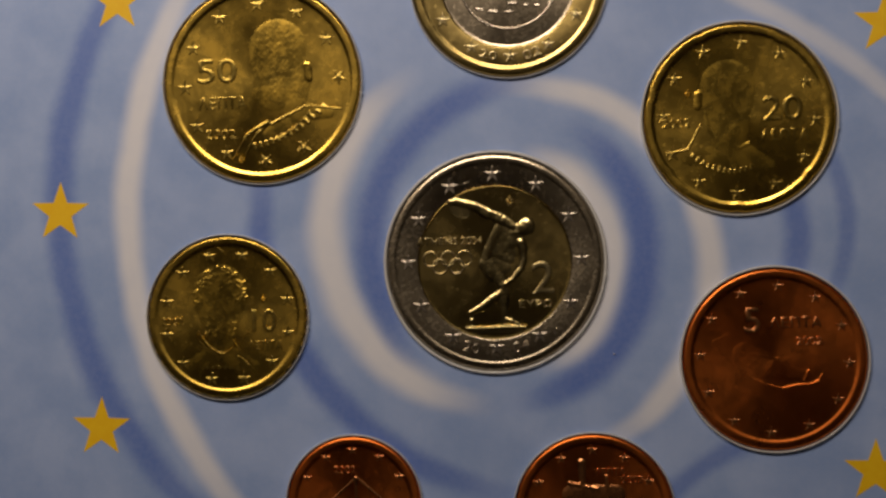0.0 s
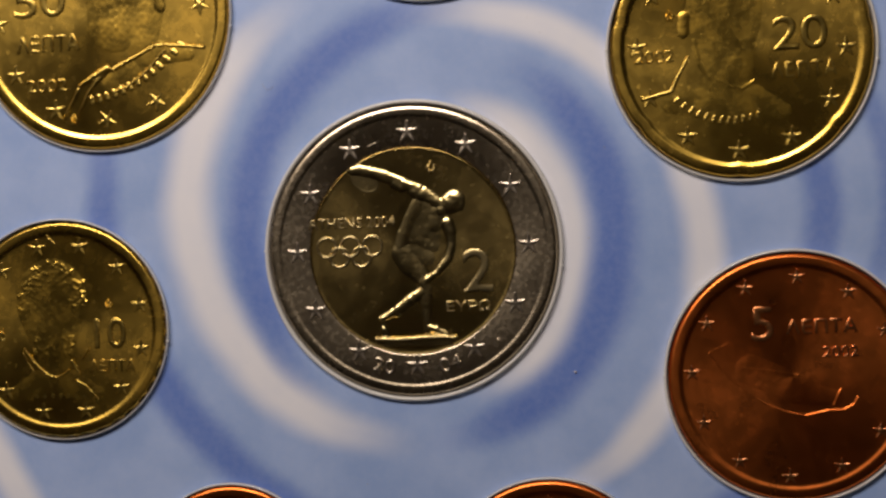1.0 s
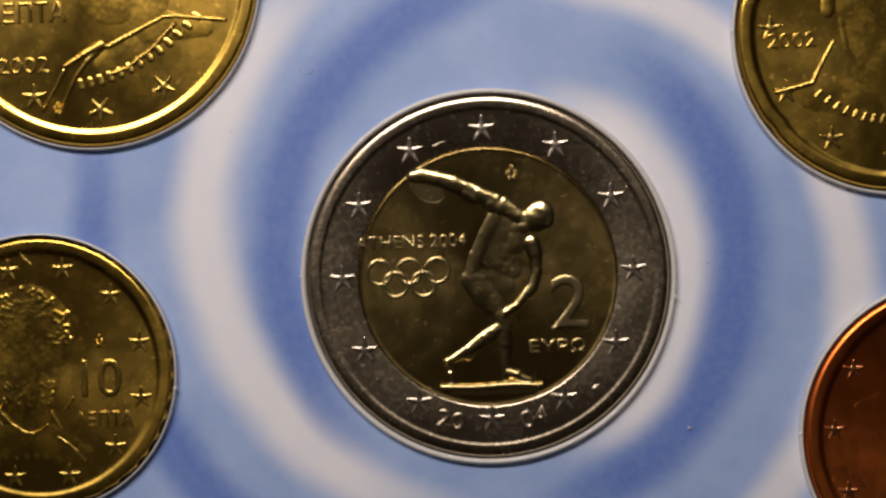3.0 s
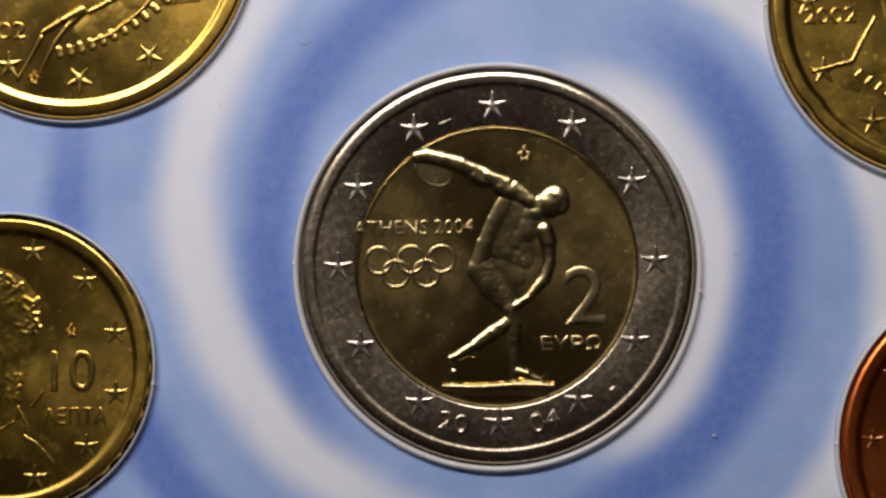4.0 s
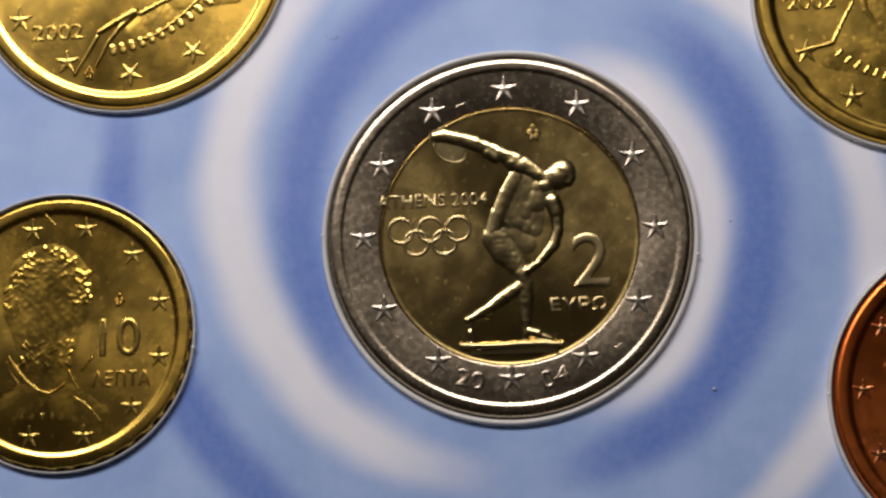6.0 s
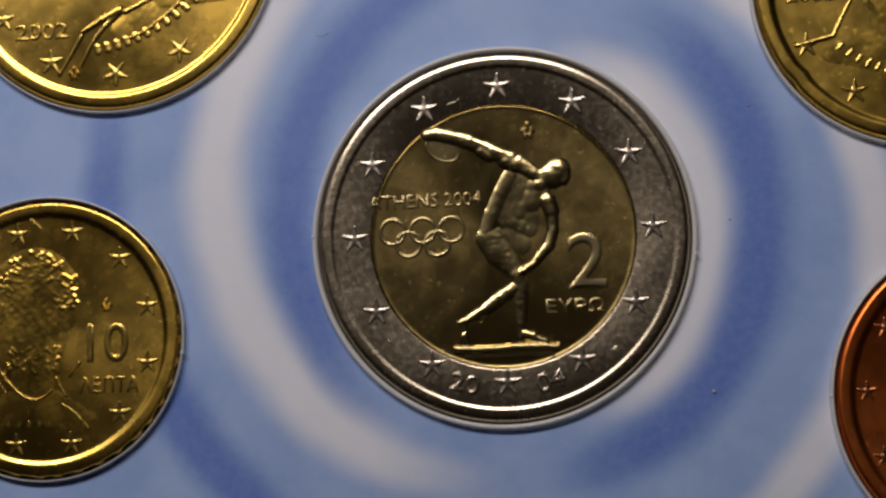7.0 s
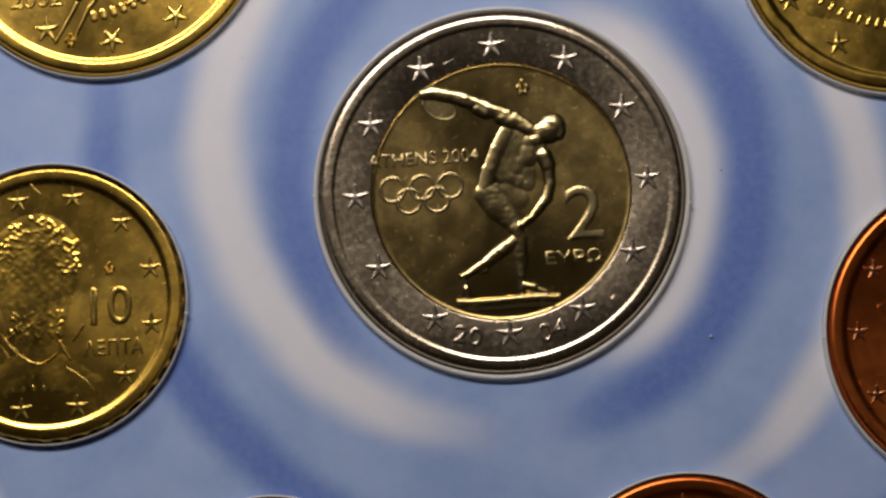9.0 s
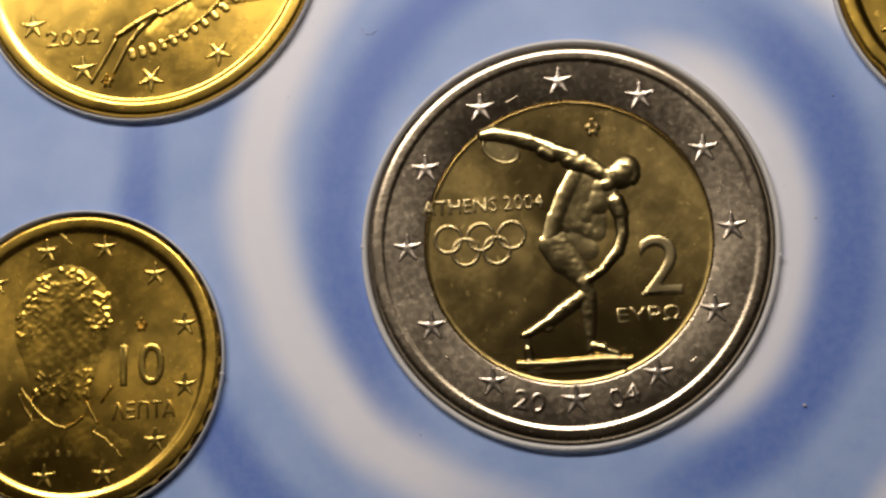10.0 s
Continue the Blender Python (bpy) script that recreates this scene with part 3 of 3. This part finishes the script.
twenty = coin("twenty", "twenty_cent_coin", "golden twenty-cent coin with notched edge and bust relief", GOLD, [0, 30, 60, 90, 120, 150, 180, 210, 240, 270, 300, 330], wobble=notches, offset=-3, star_r=0.9)
BUST_B = [(-1.25, 3.7, 3.4, -1.3, 2.4, 3.3, 0.09), (-1.3, 1.2, 3, -1, -1.4, 2.2, 0.083), (-4.7, 2.9, 0.5, -4.8, 1.5, 0.5, 0.117), (-1.6, -3, 2.4, -1.2, -4.6, 2.4, 0.055), (-3.4, -4.6, 1.8, -6.2, -4.6, 0.9, 0.049), (0.8, -4.6, 1.8, 3.4, -5.6, 0.9, 0.049)]
BUST_B += stroke([(-2.6, -2.2), (-1.2, -3.2), (0.0, -3.5), (1.0, -2.9)], 0.2, 0.14, 0.06) + stroke([(-3.9, 0.8), (-3.6, -1.2), (-2.6, -2.6)], 0.25, 0.2, 0.06)
part("bust_relief", relief(limbs(BUST_B, 0.06, 8, 0.5, 1.1), -7.4, 5.6, -8.0, 7.6, 0.08, FIELD), GOLD_RELIEF, twenty)
part("numeral", lettering("20", 5.0, 1.0, 4.6, 2.9, FIELD, 0.11), GOLD_FROST, twenty)
part("lettering", lettering(WORD, 5.2, -2.1, 5.6, 1.35, FIELD, 0.105), GOLD_FROST, twenty)
part("year", lettering("2002", -7.35, -0.4, 3.4, 1.05, FIELD, 0.105), GOLD_FROST, twenty)
bars([(-5.6 + 0.62 * i, -4.2 - 0.52 * i + 0.034 * i * i, -48 + 4 * i, 0.34, 0.8) for i in range(12)], GOLD_FROST, twenty, 0.12)
part("collar_relief", relief(limbs(stroke([(-8.5, -3.98), (-7.3, -3.7), (-6.05, -3.42)], 0.16, 0.2, 0.2) + stroke([(-6.0, -3.4), (-5.3, -2.0), (-4.5, -0.6)], 0.2, 0.15, 0.18)), -8.9, -4, -4.5, 0.0, 0.06, FIELD), GOLD_FROST, twenty)
part("mint_mark", mint_mark(-5.9, 3.0, FIELD), GOLD_FROST, twenty)


# ten cent, with coarse teeth in its edge
def teeth(a, r):
    return -0.2 * (1 if (a * 40 / (2 * math.pi)) % 1.0 < 0.5 else 0) if r > 9.75 else 0.0


ten = coin("ten", "ten_cent_coin", "golden ten-cent coin with toothed edge and bust relief", GOLD, [0, 30, 60, 90, 120, 150, 180, 210, 240, 270, 300, 330], wobble=teeth, offset=15, star_r=0.82)
BUST_C = [(-0.8, 3.2, 3.45, -0.9, 2.3, 3.5, 0.094), (-0.9, 1, 3.1, -0.8, -1.2, 2.4, 0.09), (-0.8, -2.4, 1.8, -0.7, -3.6, 1.7, 0.056), (-2.4, -5, 1.8, -4.6, -5.8, 1, 0.045), (0.6, -5, 1.8, 3.2, -6, 1, 0.045)]
curl = random.Random(21)
for i in range(110):
    a, q = radians(curl.uniform(-20, 200)), 3.55 * curl.uniform(0.35, 0.9)
    cx, cy = -0.85 + q * math.cos(a), 2.6 + 1.12 * q * math.sin(a)
    BUST_C.append((cx, cy, curl.uniform(0.14, 0.24), cx + curl.uniform(-0.45, 0.45), cy + curl.uniform(-0.35, 0.35), curl.uniform(0.1, 0.2), curl.uniform(0.082, 0.105)))
for i in range(30):
    cx, cy = -0.8 + curl.uniform(-1.9, 1.9), curl.uniform(-2.4, -0.6)
    BUST_C.append((cx, cy, 0.2, cx + curl.uniform(-0.5, 0.5), cy - curl.uniform(0.1, 0.5), 0.12, curl.uniform(0.09, 0.108)))
part("bust_relief", relief(limbs(BUST_C, 0.09, 11, 0.5, 1.2), -6.6, 4.4, -7.2, 7.2, 0.06, FIELD), GOLD_RELIEF, ten)
part("numeral", lettering("10", 4.6, -0.5, 3.0, 2.75, FIELD, 0.10), GOLD_FROST, ten)
part("lettering", lettering(WORD, 4.7, -3.45, 4.3, 1.1, FIELD, 0.105), GOLD_FROST, ten)
part("year", lettering("2002", -6.8, -0.4, 2.7, 0.85, FIELD, 0.105), GOLD_FROST, ten)
bars([(-2.6 + 0.75 * i, -6.0 - 0.02 * i, 2 * i - 6, 0.36, 0.5) for i in range(7)], GOLD_FROST, ten, 0.042)
COLLAR = stroke([(-3.6, -1.7), (-3.2, -2.3), (-2.7, -2.9), (-2.0, -3.65), (-1.2, -4.2), (-0.5, -4.35), (0.0, -4.15), (0.55, -3.75)], 0.11, 0.08, 0.14) + stroke([(0.9, -2.85), (1.25, -3.5), (1.6, -4.15)], 0.12, 0.1, 0.13)
COLLAR += stroke([(1.85, -2.75), (2.55, -1.85)], 0.1, 0.1, 0.14) + stroke([(1.3, -4.7), (2.0, -5.1), (2.7, -5.75), (3.3, -6.5)], 0.08, 0.06, 0.12) + stroke([(-3.75, -2.05), (-3.4, -2.9), (-2.75, -3.8)], 0.08, 0.06, 0.12)
part("fold_relief", relief(limbs(COLLAR), -4.2, 3.6, -7, -1.4, 0.04, FIELD + 0.03), GOLD_FROST, ten)
part("mint_mark", mint_mark(4.55, 2.15, FIELD), GOLD_FROST, ten)

ten.rotation_euler = (radians(-1.4), 0, 0)  # tipped towards the lamp so that its face reflects more light
part("scratch", relief(limbs([(-1.1, 8.7, 0.05, -0.3, 7.9, 0.04, 0.05)], power=0.8), -1.3, -0.1, 7.7, 8.9, 0.025, FIELD + 0.03), GOLD_FROST, ten, "pale scratch near the rim")

# five, two and one cent, copper
five = coin("five", "five_cent_coin", "reddish copper five-cent coin with ship relief", COPPER, ALL, offset=-4, star_r=0.72)
SHIP = [(-3.6, 0.7, 1.5, 0.6, -1.1, 1.4, 0.076), (-1.2, -1, 1.5, 3.4, -1.9, 0.8, 0.068)]
SHIP += stroke([(-7.1, 2.2), (-6.2, 1.0), (-5.05, -0.25), (-4.0, -1.2), (-2.9, -1.95), (-1.7, -2.6), (-0.55, -3.05), (1.0, -3.4)], 0.09, 0.11, 0.06)
SHIP += stroke([(1.0, -3.35), (2.7, -3.0), (4.1, -2.95), (5.0, -2.5), (5.3, -1.9)], 0.15, 0.10, 0.085) + stroke([(-7.1, 2.3), (-5.3, 3.1), (-3.9, 2.75)], 0.07, 0.05, 0.045)
SHIP += stroke([(3.3, -2.5), (3.7, -1.6), (3.9, -1.2)], 0.12, 0.1, 0.11) + stroke([(-4.2, 0.9), (-2.0, 0.6), (0.4, 0.1)], 0.12, 0.1, 0.085) + stroke([(-3.2, 0.6), (-2.9, -0.9)], 0.08, 0.08, 0.085)
part("ship_relief", relief(limbs(SHIP, 0.10, 13, 0.6), -7.6, 6.4, -4.2, 3.5, 0.07, FIELD), COPPER, five)
part("numeral", lettering("5", -2.45, 4.6, 1.9, 3.0, FIELD, 0.10), COPPER_FROST_LIT, five)
part("lettering", lettering(WORD, 2.5, 4.3, 6.0, 1.25, FIELD, 0.105), COPPER_FROST_LIT, five)
part("year", lettering("2002", 4.0, 2.1, 3.0, 0.95, FIELD, 0.11), COPPER_FROST_LIT, five)

two_cent = coin("two_cent", "two_cent_coin", "reddish copper two-cent coin with ship relief", COPPER, ALL, star_r=0.66)
SAIL = [(-4.0, 0.4, 0.5, 4.0, 0.2, 0.5, 0.2), (-2.6, 2.2, 1.2, 2.6, 2.2, 1.2, 0.12), (-1.3, 6.0, 0.5, -1.3, 1.0, 0.3, 0.15), (1.6, 4.4, 0.25, 1.6, 1.0, 0.25, 0.15), (-2.8, 3.6, 0.3, 0.6, 2.9, 0.2, 0.16)]
part("ship_relief", relief(limbs(SAIL, 0.1, 17), -5, 5, -1, 6.8, 0.08, FIELD), COPPER_FROST_LIT, two_cent)
part("numeral", lettering("2", -1.2, -3.2, 1.9, 3.0, FIELD, 0.10), COPPER_FROST_LIT, two_cent)
part("lettering", lettering(WORD, 2.0, 4.9, 3.6, 0.9, FIELD, 0.105), COPPER_FROST_LIT, two_cent)
part("year", lettering("2002", 4.6, 4.0, 2.6, 0.85, FIELD, 0.105), COPPER_FROST_LIT, two_cent)

one_cent = coin("one_cent", "one_cent_coin", "reddish copper one-cent coin with ship relief", COPPER, ALL, star_r=0.6)
GALLEY = [(-3.4, -0.4, 0.5, 3.6, -0.2, 0.5, 0.2), (0.4, 3.2, 0.16, -3.0, 0.2, 0.16, 0.12), (0.4, 3.2, 0.16, 3.4, 0.6, 0.16, 0.12), (0.3, 3.2, 0.2, 0.3, -0.2, 0.2, 0.15)]
part("ship_relief", relief(limbs(GALLEY), -4.2, 4.4, -1.2, 3.6, 0.07, FIELD), COPPER_FROST_LIT, one_cent)
part("year", lettering("2002", -1.0, 4.15, 2.7, 0.9, FIELD, 0.105), COPPER_FROST_LIT, one_cent)
part("numeral", lettering("1", -1.2, -3.4, 0.9, 2.5, FIELD, 0.10), COPPER_FROST_LIT, one_cent)

# one euro: nickel core in a brass ring
one = coin("one_euro", "one_euro_coin", "one-euro coin with nickel core and brass ring", (BRASS, NICKEL), ALL, core=8.1, star_r=0.85)
part("circle_relief", torus(0, 0, 5.9, 0.16, FIELD), NICKEL_FROST_LIT, one)
part("year", lettering("20", -2.6, -8.9, 2.2, 1.1, FIELD, 0.105, turn=-16), BRASS_FROST_LIT, one)
part("year", lettering("02", 2.6, -8.9, 2.2, 1.1, FIELD, 0.105, turn=16), BRASS_FROST_LIT, one)
bars([(-3.5, -3.5, -6, 1.1, 0.4), (-1.9, -3.8, -4, 1.3, 0.4), (0.0, -3.9, 2, 1.1, 0.35), (0.5, -2.9, 0, 1.2, 0.4), (2.1, -3.2, 0, 0.7, 0.4), (3.4, -3.3, 4, 0.8, 0.4), (5.0, -3.0, 8, 0.8, 0.4)], NICKEL_FROST_LIT, one, 0.14)

# ---- dust, a lint thread and scratches ----
rng = random.Random(4)
bm = bmesh.new()
specks = [(13.94, -11.5, 0.13), (15.6, 0.2, 0.07), (17.3, 8.0, 0.07), (11.9, -14.6, 0.05)]
specks += [(rng.uniform(-50, 45), rng.uniform(-26, 30), rng.uniform(0.02, 0.05)) for _ in range(60)]
for x, y, r in specks:
    if all(math.hypot(x - cx, y - cy) > d / 2 + 0.8 for cx, cy, d in COINS.values()):
        m = Matrix.Translation((x * MM, y * MM, r * 0.4 * MM)) @ Matrix.Rotation(rng.uniform(0, 3), 4, "Z") @ Matrix.Diagonal((1.3, 0.8, 0.6, 1))
        bmesh.ops.create_icosphere(bm, subdivisions=1, radius=r * MM, matrix=m)
tagged(new("dust", mesh_of(bm, "dust", DUST)), "tiny grey dust specks scattered on the printed card", "dust", kind="stuff")


def thread(name, points, r, material, z, label):
    cu = bpy.data.curves.new(name, "CURVE")
    cu.dimensions, cu.bevel_depth, cu.bevel_resolution = "3D", r * MM, 2
    sp = cu.splines.new("BEZIER")
    sp.bezier_points.add(len(points) - 1)
    for p, (x, y) in zip(sp.bezier_points, points):
        p.co = (x * MM, y * MM, z * MM)
        p.handle_left_type = p.handle_right_type = "AUTO"
    src = new(name + "_source", cu)
    me = bpy.data.meshes.new_from_object(src.evaluated_get(bpy.context.evaluated_depsgraph_get()))
    bpy.data.objects.remove(src)
    me.materials.clear()
    me.materials.append(material)
    return tagged(new(name, me), label, "lint")


thread("lint_thread", [(-12.9, 15.2), (-12.7, 14.8), (-12.2, 14.7), (-11.9, 14.9)], 0.014, DUST, 0.02, "short grey lint thread lying on the printed card")
